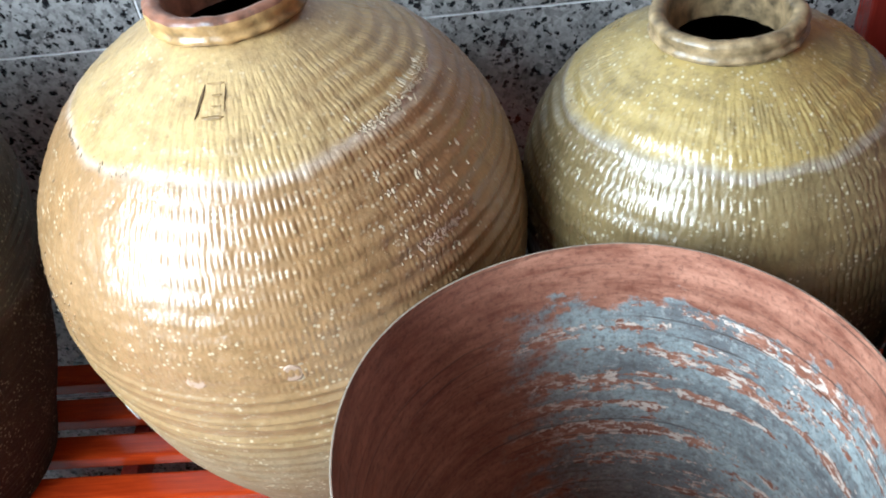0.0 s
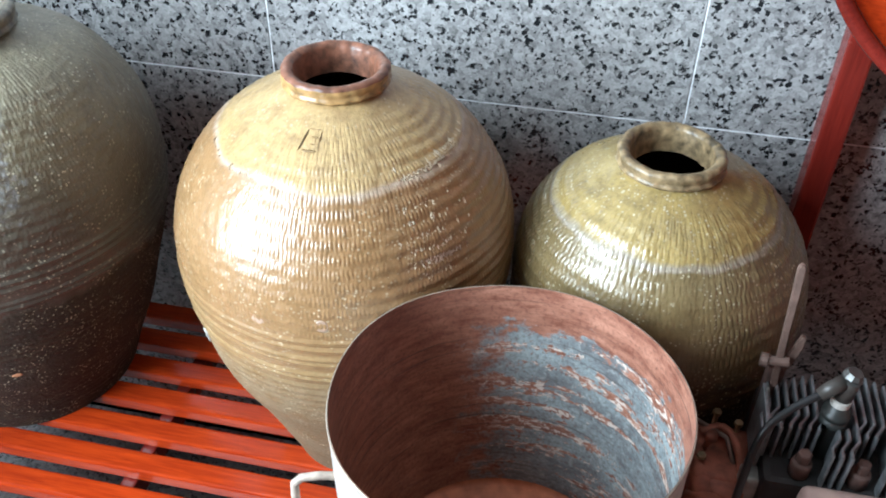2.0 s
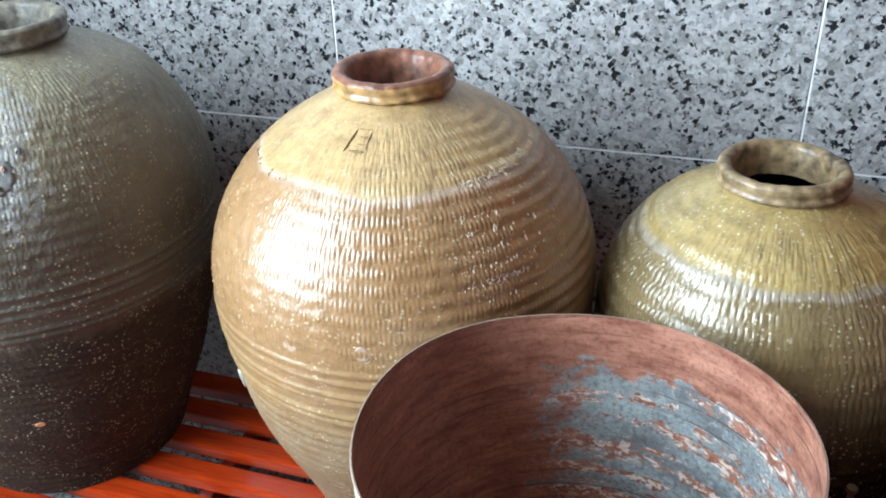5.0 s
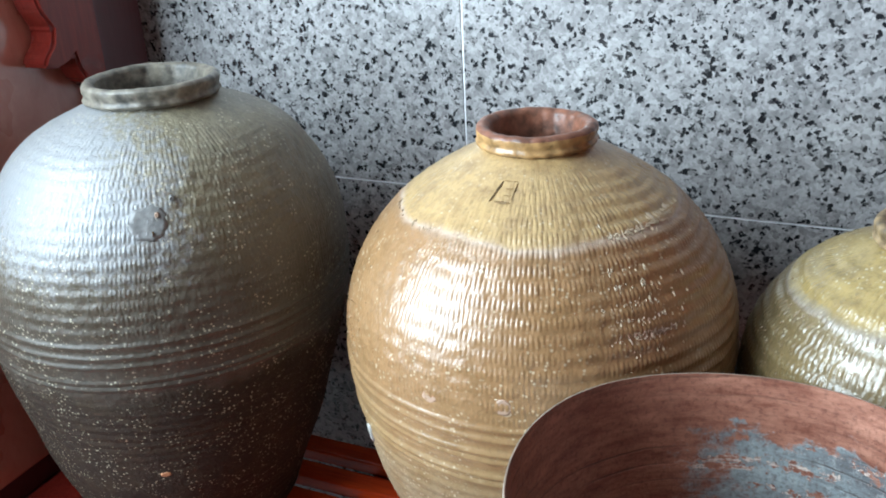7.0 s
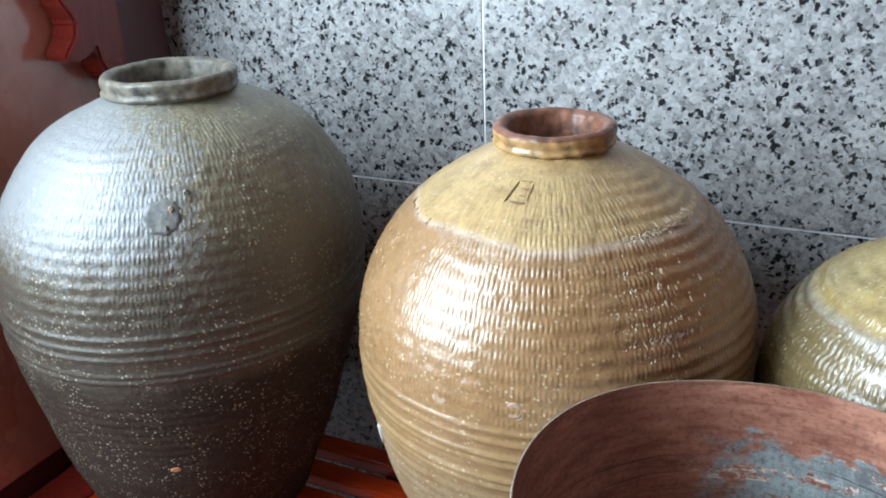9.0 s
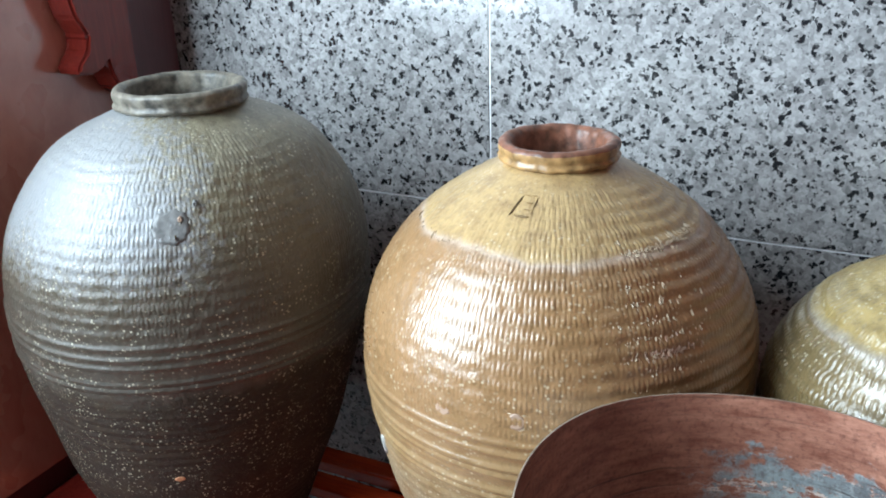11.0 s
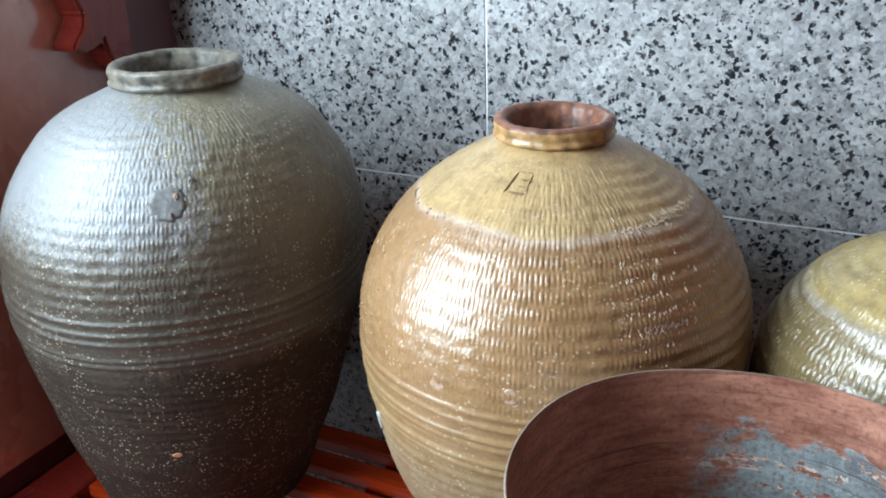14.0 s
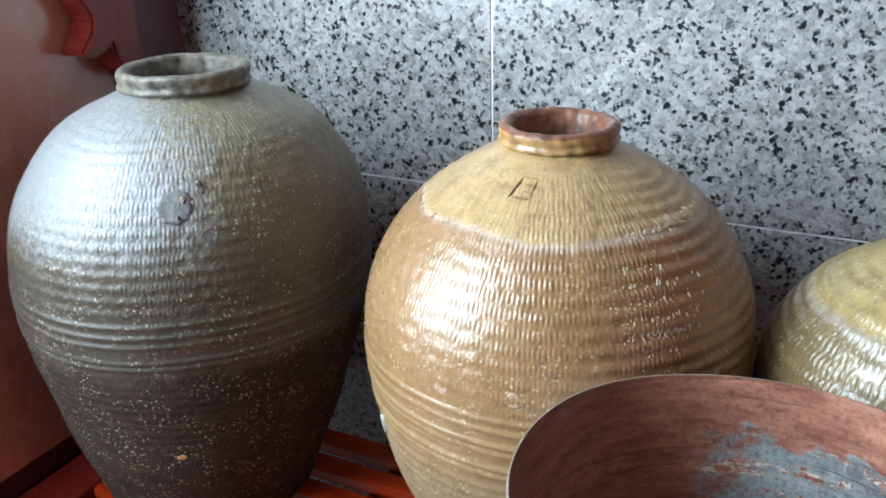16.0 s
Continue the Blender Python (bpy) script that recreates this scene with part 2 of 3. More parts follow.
patina = corroded("copper_patina")
copper = plain("bare_copper", (0.42, 0.14, 0.07), 0.45, 0.4, 50, 0.4)
pot_out = plain("tinned_outside", (0.42, 0.40, 0.37), 0.5, 0.3, 30, 0.35)
pot_edge = plain("worn_edge", (0.38, 0.32, 0.26), 0.4, 0.4, 60, 0.3)
# wood with the shade of recessed bench parts put into its colour
wood_shaded = varnished("shadowed_dark_wood", (0.10, 0.020, 0.024), (0.07, 0.013, 0.015), 0.35, (14, 14, 1))
iron = plain("oily_cast_iron", (0.22, 0.23, 0.24), 0.42, 0.6, 80, 0.45)
rust = plain("red_rust", (0.26, 0.080, 0.048), 0.6, 0.1, 60, 0.55, 0.002)
rust_dark = plain("dark_rust", (0.10, 0.055, 0.045), 0.65, 0.2, 60, 0.5, 0.002)
rust_pink = plain("pale_rust", (0.16, 0.10, 0.08), 0.6, 0.2, 70, 0.35)
steel_dull = plain("dull_steel", (0.24, 0.23, 0.21), 0.42, 0.6, 60, 0.35)
brass_dull = plain("dull_brass", (0.35, 0.26, 0.16), 0.45, 0.6, 60, 0.4)
clip_metal = plain("greasy_clip_metal", (0.10, 0.10, 0.095), 0.35, 0.5, 60, 0.4)
rubber_grey = plain("grey_rubber", (0.03, 0.034, 0.032), 0.45, 0, 60, 0.3)
bakelite = plain("brown_bakelite", (0.06, 0.052, 0.046), 0.4, 0, 60, 0.3)
cable_black = plain("black_cable", (0.018, 0.02, 0.022), 0.35, 0, 60, 0.3)
label_white = plain("white_sleeve", (0.6, 0.57, 0.52), 0.5, 0, 60, 0.15)
label_pale = plain("pale_label", (0.55, 0.45, 0.36), 0.6, 0, 60, 0.3)
cowl_paint = plain("brown_grey_paint", (0.45, 0.32, 0.28), 0.5, 0.1, 25, 0.35)
scar_pink = plain("pale_pink_scar", (0.36, 0.24, 0.17), 0.5, 0, 80, 0.25)
scar_grey = plain("grey_scar", (0.33, 0.32, 0.29), 0.45, 0, 80, 0.35)
scar_orange = plain("orange_clay", (0.50, 0.24, 0.12), 0.6, 0, 80, 0.25)
stamp_dark = plain("dark_stamp", (0.10, 0.06, 0.025), 0.5, 0, 80, 0.3)
stamp_soft = plain("soft_stamp", (0.20, 0.12, 0.045), 0.5, 0, 80, 0.3)
scar_ring_mat = plain("pale_crust", (0.40, 0.31, 0.21), 0.5, 0, 120, 0.3)
# red-brown chosen so the unseen walls throw warm bounce into the shade
warm_wall = plain("red_brown_room", (0.52, 0.23, 0.17), 0.8, 0, 9, 0.15)
wood_panel.node_tree.nodes["Principled BSDF"].inputs["Coat Weight"].default_value = 0.9
collar_mid = plain("ochre_collar", (0.36, 0.21, 0.085), 0.34, 0, 90, 0.6, 0.002)
wood_panel.node_tree.nodes["Principled BSDF"].inputs["Coat IOR"].default_value = 2.2
grit_pale = plain("pale_grit", (0.23, 0.195, 0.14), 0.5, 0, 110, 0.4)
scar_dull = plain("dull_grey_scar", (0.15, 0.15, 0.145), 0.55, 0, 110, 0.45, 0.003)
fin_shade = plain("black_fin_shade", (0.018, 0.017, 0.017), 0.6, 0, 60, 0.4)
wire_rust = plain("rusty_wire", (0.36, 0.29, 0.24), 0.6, 0.2, 90, 0.45)
wood_rail = varnished("deep_orange_wood", (0.46, 0.035, 0.008), (0.34, 0.022, 0.006))

# ---- building ----
def part(name, bm, mat, parent=None, label="", smooth=False):
    me = bpy.data.meshes.new(name)
    bm.to_mesh(me)
    bm.free()
    if smooth:
        for p in me.polygons:
            p.use_smooth = True
    me.materials.append(mat)
    ob = new(name, me)
    if parent is not None:
        ob.parent = parent
    if label:
        ob["label"] = label
    return ob


def box(bm, x0, x1, y0, y1, z0, z1, bevel=0.0, seg=2):
    made = bmesh.ops.create_cube(bm, size=1, matrix=Matrix.Translation(((x0 + x1) / 2, (y0 + y1) / 2, (z0 + z1) / 2)) @ Matrix.Diagonal((x1 - x0, y1 - y0, z1 - z0, 1)))
    if bevel:
        edges = {e for v in made["verts"] for e in v.link_edges}
        bmesh.ops.bevel(bm, geom=list(edges), offset=bevel, segments=seg, affect="EDGES", profile=0.6)
    return bm


def block(x0, x1, y0, y1, z0, z1, bevel=0.0, seg=2):
    return box(bmesh.new(), x0, x1, y0, y1, z0, z1, bevel, seg)


def empty(name, m=None):
    ob = new(name)
    ob.empty_display_size = 0.05
    if m is not None:
        ob.matrix_world = m
    return ob


def spline(K, V, z):
    """Natural cubic through the knots."""
    K, V, z = (np.asarray(a, float) for a in (K, V, z))
    n, h = len(K), np.diff(K)
    A, b = np.eye(n), np.zeros(n)
    for i in range(1, n - 1):
        A[i, i - 1:i + 2] = h[i - 1], 2 * (h[i - 1] + h[i]), h[i]
        b[i] = 6 * ((V[i + 1] - V[i]) / h[i] - (V[i] - V[i - 1]) / h[i - 1])
    M = np.linalg.solve(A, b)
    i = np.clip(np.searchsorted(K, z) - 1, 0, n - 2)
    a, c = K[i + 1] - z, z - K[i]
    return M[i] * a ** 3 / (6 * h[i]) + M[i + 1] * c ** 3 / (6 * h[i]) + (V[i] / h[i] - M[i] * h[i] / 6) * a + (V[i + 1] / h[i] - M[i + 1] * h[i] / 6) * c


def lathe(name, r, z, segs, mat, parent, shape=None, label=""):
    """A surface of revolution through (r, z); shape(angle, index grid) gives a radial change."""
    r, z = np.asarray(r, float), np.asarray(z, float)
    a = np.linspace(0, 2 * np.pi, segs, endpoint=False)
    R = np.repeat(r[:, None], segs, 1)
    Zg = np.repeat(z[:, None], segs, 1)
    if shape is not None:
        dr, dz = shape(a[None, :], r[:, None], z[:, None])
        R, Zg = R + dr, Zg + dz
    v = np.stack([R * np.cos(a), R * np.sin(a), Zg], -1).reshape(-1, 3)
    m = len(r)
    i = np.arange(m - 1)[:, None] * segs
    j = np.arange(segs)[None, :]
    k = (j + 1) % segs
    f = np.stack([i + j, i + k, i + segs + k, i + segs + j], -1).reshape(-1, 4)
    me = bpy.data.meshes.new(name)
    me.vertices.add(len(v))
    me.vertices.foreach_set("co", v.ravel())
    me.loops.add(f.size)
    me.loops.foreach_set("vertex_index", f.ravel().astype(np.int32))
    me.polygons.add(len(f))
    me.polygons.foreach_set("loop_start", (np.arange(len(f)) * 4).astype(np.int32))
    me.polygons.foreach_set("use_smooth", np.ones(len(f), bool))
    me.update(calc_edges=True)
    me.validate()
    me.materials.append(mat)
    ob = new(name, me)
    if parent is not None:
        ob.parent = parent
    if label:
        ob["label"] = label
    return ob


# ---- room ----
WALL = 1.25
SEAT = 0.45
tagged(part("floor", block(-1.95, 2.6, -2.0, 1.24, -0.12, 0.0), granite_floor), "grey speckled granite floor under the bench", "floor", kind="structure")
# unseen ceiling and walls, added to close the room and bounce fill light
tagged(part("ceiling", block(-1.95, 2.6, -2.0, 1.30, 3.3, 3.4), plaster), "unseen pale plaster ceiling, added for fill", "ceiling", kind="structure")
tagged(part("wall_east", block(2.6, 2.75, -2.0, 1.30, 0, 3.3), warm_wall), "unseen red-brown wall, added for warm bounce", "wall", kind="structure")
tagged(part("wall_west", block(-2.1, -1.95, 0.60, 1.30, 0, 3.3), warm_wall), "unseen red-brown wall, added for warm bounce", "wall", kind="structure")
tagged(part("wall_south", block(0.25, 2.6, -2.0, -1.85, 0, 3.3), warm_wall), "unseen red-brown wall, added for warm bounce", "wall", kind="structure")
tagged(part("wall_side", block(0.25, 0.40, -1.849, -1.05, 0, 3.3), warm_wall), "unseen red-brown wall, added for warm bounce", "wall", kind="structure")
# added slanting wall, out of view, with the window that lights the bench
bm = bmesh.new()
for x0, x1, z0, z1 in ((-0.85, -0.51, 0, 3.3), (0.51, 2.2, 0, 3.3), (-0.51, 0.51, 0, 0.89), (-0.51, 0.51, 2.41, 3.3)):
    box(bm, x0, x1, -0.16, -0.01, z0, z1)
slant = part("wall_southwest", bm, warm_wall)
slant.matrix_world = pose(WINDOW.x, WINDOW.y, 0, 0, 0, -math.degrees(math.atan2(FACING.x, FACING.y)))
tagged(slant, "added red-brown wall with an open window", "wall", kind="structure")
wall = tagged(part("wall_north", block(-1.95, 2.6, WALL + 0.0012, WALL + 0.2, 0, 3.2), grout_mat), "wall behind granite tiles, pale joints", "wall", kind="structure")
TILE, GROUT, JOINT = 0.6, 0.0028, 0.55 + LIFT
for i in range(-3, 4):
    for j in range(-2, 4):
        x0, z0 = 0.3 + TILE * i, JOINT + TILE * j
        z1 = z0 + TILE
        if z1 <= 0 or z0 > 3.1:
            continue
        z0 = max(z0, 0.0)
        bm = block(x0 + GROUT / 2, x0 + TILE - GROUT / 2, WALL, WALL + 0.006, z0 + GROUT / 2, min(z1, 3.2) - GROUT / 2, 0.0004, 1)
        part("granite_tile", bm, granite_mat, wall)

# ---- bench ----
bench = empty("slatted_bench", pose(0, 0, 0))
tagged(bench, "long slatted wooden bench with orange-red varnish against the granite wall", "bench")
PITCH, SLAT = 0.0598, 0.035
for i in range(11):
    y = 0.806 + PITCH * (i - 5)
    part("slat", block(-0.775, 0.86, y, y + SLAT, SEAT - 0.022, SEAT, 0.004), wood_bright, bench)
def prism(pts, axis, lo, hi, bevel=0.0):
    """A closed outline in the plane across an axis, pulled from lo to hi along it."""
    bm = bmesh.new()
    put = {"x": lambda a, b, c: (c, a, b), "y": lambda a, b, c: (a, c, b), "z": lambda a, b, c: (a, b, c)}[axis]
    low = [bm.verts.new(put(a, b, lo)) for a, b in pts]
    high = [bm.verts.new(put(a, b, hi)) for a, b in pts]
    n = len(pts)
    bm.faces.new(low[::-1])
    bm.faces.new(high)
    for i in range(n):
        bm.faces.new((low[i], low[(i + 1) % n], high[(i + 1) % n], high[i]))
    bmesh.ops.recalc_face_normals(bm, faces=bm.faces[:])
    if bevel:
        bmesh.ops.bevel(bm, geom=bm.edges[:], offset=bevel, segments=2, affect="EDGES")
    return bm


for x in (-0.412, 0.36):
    part("under_rail", block(x, x + 0.022, 0.47, 1.20, SEAT - 0.062, SEAT - 0.0225, 0.003), wood_red, bench)
part("front_apron", block(-0.92, 0.86, 0.445, 0.468, SEAT - 0.09, SEAT - 0.004, 0.004), wood_bright, bench)
for x in (-0.91, 0.80):
    for y in (0.47, 1.18):
        part("leg", block(x, x + 0.05, y, y + 0.05, 0.0, SEAT - 0.023, 0.004), wood_red, bench)
part("side_rail", block(-0.857, -0.776, 0.47, 1.20, SEAT - 0.05, SEAT + 0.003, 0.008, 3), wood_red, bench, "dark red side rail")
# added filler board, dark to cover the bright floor beside the rail
part("side_rail", block(-0.98, -0.8575, 0.47, 1.20, SEAT - 0.05, SEAT - 0.001, 0.004), wood_shaded, bench)
# end panel, raised a little above the slats on a dark stretcher
part("end_panel", block(-0.875, -0.852, 0.46, 1.232, SEAT + 0.042, 1.26, 0.004), wood_panel, bench, "smooth red-brown varnished end panel")
# stretcher in darkened wood, for the shaded gap under the panel
part("stretcher", block(-0.885, -0.8585, 0.47, 1.225, SEAT + 0.001, SEAT + 0.041, 0.003), wood_shaded, bench)
scroll = [(1.128, 1.26), (1.035, 1.26), (1.030, 1.20), (1.022, 1.16), (1.030, 1.125), (1.046, 1.098), (1.040, 1.078), (1.024, 1.064), (1.018, 1.052), (1.036, 1.046), (1.060, 1.050), (1.074, 1.058), (1.078, 1.040), (1.090, 1.018), (1.110, 1.004), (1.128, 1.000)]
part("carved_bracket", prism(scroll, "x", -0.851, -0.806, 0.004), wood_red, bench, "dark red bracket with a carved scroll edge")
# dark strip behind the bracket: reflection and shaded gap, built as a post
part("back_post", block(-0.851, -0.822, 1.131, 1.232, SEAT + 0.045, 1.26, 0.004), wood_shaded, bench)
part("back_post", block(0.463, 0.497, 1.188, 1.226, SEAT + 0.001, 1.62, 0.004), wood_red, bench, "square dark red back post")
# round medallion on the back post, and the rail in front of it
ring_r = [0.233, 0.240, 0.247, 0.250, 0.250, 0.247, 0.243, 0.238, 0.234, 0.233, 0.233]
ring_z = [0.0, 0.0, 0.002, 0.006, 0.026, 0.030, 0.031, 0.030, 0.026, 0.020, 0.0]
ring = lathe("medallion_rim", ring_r, ring_z, 96, wood_red, bench, None, "turned dark red rim of a round panel")
ring.matrix_local = pose(0.62, 1.10, 1.25, 78, 0, -12)
face_r = list(np.linspace(0.001, 0.18, 40)) + [0.186, 0.190, 0.198, 0.208, 0.220, 0.2325]
face_z = [0.013] * 40 + [0.017, 0.017, 0.012, 0.009, 0.011, 0.019]


def carved(a, r, z):
    lobes = np.clip((r - 0.03) / 0.03, 0, 1) * np.clip((0.172 - r) / 0.015, 0, 1)
    petals = np.sin(9 * a + 14 * np.sin(r * 38)) + 0.6 * np.sin(5 * a - 90 * r)
    return 0 * a + 0 * r, 0.009 * np.clip(petals, -0.9, 0.5) * lobes


disc = lathe("medallion_face", face_r, face_z, 128, wood_bright, bench, carved, "orange carved face of a round panel")
disc.matrix_local = pose(0.62, 1.10, 1.25, 78, 0, -12)
part("top_rail", block(0.10, 0.98, 0.93, 0.965, 1.196, 1.25, 0.004), wood_rail, bench, "bright orange-red top rail")
part("rail_post", block(0.94, 0.98, 0.966, 1.0, SEAT + 0.001, 1.24, 0.004), wood_red, bench)

# ---- jars ----
def upright(base, lean):
    """A pose at base whose z axis leans by (dx, dy) in 1, and whose x axis stays along x."""
    z = Vector((lean[0], lean[1], 1)).normalized()
    x = Vector((0, 1, 0)).cross(z).normalized()
    m = Matrix((x, z.cross(x), z)).transposed().to_4x4()
    return Matrix.Translation(base) @ m


def field(a, z, waves):
    """An uneven field over the jar, about -2 to 2, from waves of many lengths."""
    s = 0
    for k, m, p in waves:
        s = s + np.sin(k * a + m * z + p)
    return s / math.sqrt(len(waves) / 2)


def jar(name, label, base, lean, knots, radii, neck, lip, combed, ridges, skin, rim_skin, collar_skin, ticks_round=200, seed=1, crisp=(-40, 75), row=0.0150, faint=0.52, ripple=0.00080):
    """A stoneware jar: body of revolution with combed rows of short strokes, turned ridges, a collar and a hollow inside.
    neck: (height, radius); lip: (height, radius); combed: rows from and to; ridges: heights of proud lines."""
    thing = tagged(empty(name, upright(base, lean)), label, "jar", "stoneware jars on the bench")
    K = list(knots) + [neck[0]]
    V = list(radii) + [neck[1]]
    h = np.linspace(0, neck[0], 260)
    r = spline(K, V, h)
    rng = np.random.RandomState(seed)
    ph = rng.rand(8) * 6.28
    r0 = r
    pitch = 2 * np.pi * max(radii) / ticks_round
    run = np.r_[0, np.cumsum(np.hypot(np.diff(r), np.diff(h)))]
    slope = np.gradient(r, h)
    rng_k = [(rng.randint(5, 75), rng.uniform(-420, 420), rng.rand() * 6.28) for _ in range(14)]

    def shape(a, r, z):
        wob = 0.0010 * np.sin(2 * a + ph[0] + 3 * z) + 0.0006 * np.sin(3 * a + ph[1] - 9 * z)
        on = 1 / (1 + np.exp(-(z - combed[0]) / 0.004)) / (1 + np.exp((z - combed[1]) / 0.004))
        zz = z + 0.0022 * np.sin(a + ph[2]) + 0.0012 * np.sin(5 * a + ph[3])
        arc = np.interp(zz, h, run)
        u = arc / row
        k = np.floor(u)
        f = u - k
        rough = field(a, z, rng_k)
        grit = field(3 * a, 3 * z, rng_k[::-1])
        swell = np.cos(2 * np.pi * (f - 0.5))
        slip = np.sin(k * 12.9898 + seed) * 43758.5453
        slip = slip - np.floor(slip)
        # as many strokes in a row as its girth has room for
        girth = np.interp((k + 0.5) * row, run, r0)
        ticks = np.round(2 * np.pi * girth / pitch)
        stroke = np.sin(ticks * a + 6.28 * slip + 0.7 * (f - 0.5) + 0.35 * np.sin(9 * a + k) + 0.25 * rough)
        deep = 0.55 + 0.30 * np.clip(grit, -1, 1) + 0.45 * np.sin(4 * a + ph[4] + 11 * z) * np.sin(7 * a + ph[5] - 17 * z)
        groove = np.clip(stroke - 0.1, 0, 1) ** 0.8
        # the strokes are crisp on one side and wiped nearly smooth on the other
        crisp_here = 0.12 + 0.88 * (0.5 + 0.5 * np.tanh((np.cos(a - radians(crisp[0])) - math.cos(radians(crisp[1]))) / 0.16))
        deep = deep * crisp_here * (1 - 0.45 / (1 + np.exp(-(z - faint) / 0.006)))
        comb = on * (ripple * swell * (0.4 + 0.6 * crisp_here) * (0.8 + 0.4 * np.sin(2 * a + ph[7])) - 0.0011 * deep * groove * np.clip((0.36 - np.abs(f - 0.5)) / 0.12, 0, 1))
        turned = 0.4 * (0.0007 + 0.0004 * np.sin(31 * z + ph[1])) * np.sin(z * 2 * np.pi / 0.0135 + np.sin(2 * a + ph[6])) * (1 - on)
        line = 0
        for q in ridges:
            line = line + 0.0022 * np.exp(-((zz - q) / 0.0022) ** 2)
        fade = np.clip(z / 0.02, 0, 1) * np.clip((neck[0] - z) / 0.012, 0, 1)
        d = (wob + comb + turned + line + on * (0.00012 * grit + 0.00014 * rough)) * fade
        m = np.interp(z, h, slope)
        n = np.sqrt(1 + m * m)
        return d / n, -d * m / n

    lathe("body", r, h, 1200, skin, thing, shape)
    # collar and rolled lip, then down the inside
    n_h, n_r = neck
    l_h, l_r = lip
    q = np.linspace(0, 1, 7)
    over_r = l_r - 0.006 + 0.006 * np.cos(np.pi * (0.12 + 0.55 * q))
    over_h = l_h - 0.006 + 0.006 * np.sin(np.pi * (0.12 + 0.55 * q))

    def worn(a, r, z):
        return 0.0008 * np.sin(3 * a + ph[0]) + 0.0003 * np.sin(11 * a + ph[1]) + 0.0003 * np.sin(23 * a + ph[2] + 200 * z), 0.0009 * np.sin(2 * a + ph[3]) + 0.0003 * np.sin(7 * a + ph[4]) + 0.00018 * np.sin(19 * a + ph[5]) + 0 * z

    rise = l_h - n_h
    cr = [n_r + 0.003, n_r - 0.0005, l_r - 0.004, l_r - 0.0006, l_r + 0.0004, l_r - 0.0004, l_r - 0.0018, l_r - 0.0014, l_r - 0.0004, l_r - 0.0002, over_r[0]]
    cz = [n_h - 0.005, n_h - 0.0005, n_h + 0.001, n_h + 0.0025, n_h + 0.0045, n_h + 0.0065, n_h + 0.008, n_h + 0.5 * rise, n_h + 0.62 * rise, l_h - 0.006, over_h[0]]
    lathe("collar", cr, cz, 220, collar_skin, thing, worn)
    pr = np.r_[over_r, l_r - 0.0125, l_r - 0.014, n_r - 0.012, n_r - 0.014]
    pz = np.r_[over_h, l_h - 0.0025, l_h - 0.006, n_h - 0.004, n_h - 0.012]
    lathe("lip", pr, pz, 220, rim_skin, thing, worn)
    hh = np.linspace(n_h - 0.012, 0.012, 40)
    rr = np.maximum(spline(K, V, hh) - 0.012, 0.02)
    rr[0] = n_r - 0.014
    lathe("inside", np.r_[rr, 0.001], np.r_[hh, 0.012], 96, dark_clay, thing)
    lathe("underside", [radii[0], 0.001], [0.0, 0.0], 96, dark_clay, thing)
    return thing


jar_mid = jar("stoneware_jar", "large ochre-glazed stoneware jar with combed rows and two round scars", (-0.102, 0.962, SEAT), (0.0, 0.0),
              [0, 0.07, 0.14, 0.21, 0.28, 0.35, 0.42, 0.49, 0.53], [0.094, 0.12, 0.147, 0.177, 0.194, 0.204, 0.201, 0.168, 0.127], (0.572, 0.056), (0.593, 0.060),
              (0.378, 0.560), (0.305, 0.314, 0.333, 0.342, 0.358, 0.370), glaze_mid, rim_mid, collar_mid, 280, 1, (-38, 72))
jar_left = jar("stoneware_jar", "tall dark brown stoneware jar, shoulder pale with dust and sheen", (-0.6425, 0.984, SEAT), (0.0, 0.0),
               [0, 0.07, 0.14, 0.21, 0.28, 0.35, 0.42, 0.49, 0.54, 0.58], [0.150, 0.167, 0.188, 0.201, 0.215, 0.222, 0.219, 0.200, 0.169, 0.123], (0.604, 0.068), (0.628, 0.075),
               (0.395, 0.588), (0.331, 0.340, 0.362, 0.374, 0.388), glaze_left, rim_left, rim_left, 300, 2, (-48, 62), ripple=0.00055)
jar_right = jar("stoneware_jar", "squat olive stoneware jar with an ochre shoulder and brown rim", (0.298, 1.0365, SEAT), (0.0, 0.0),
                [0, 0.05, 0.13, 0.21, 0.29, 0.35, 0.40, 0.44, 0.47], [0.110, 0.125, 0.152, 0.172, 0.181, 0.177, 0.163, 0.136, 0.102], (0.493, 0.057), (0.514, 0.0605),
                (0.310, 0.480), (0.27, 0.285), glaze_right, rim_right, rim_right, 180, 3, (-75, 115), 0.0190, 0.445)

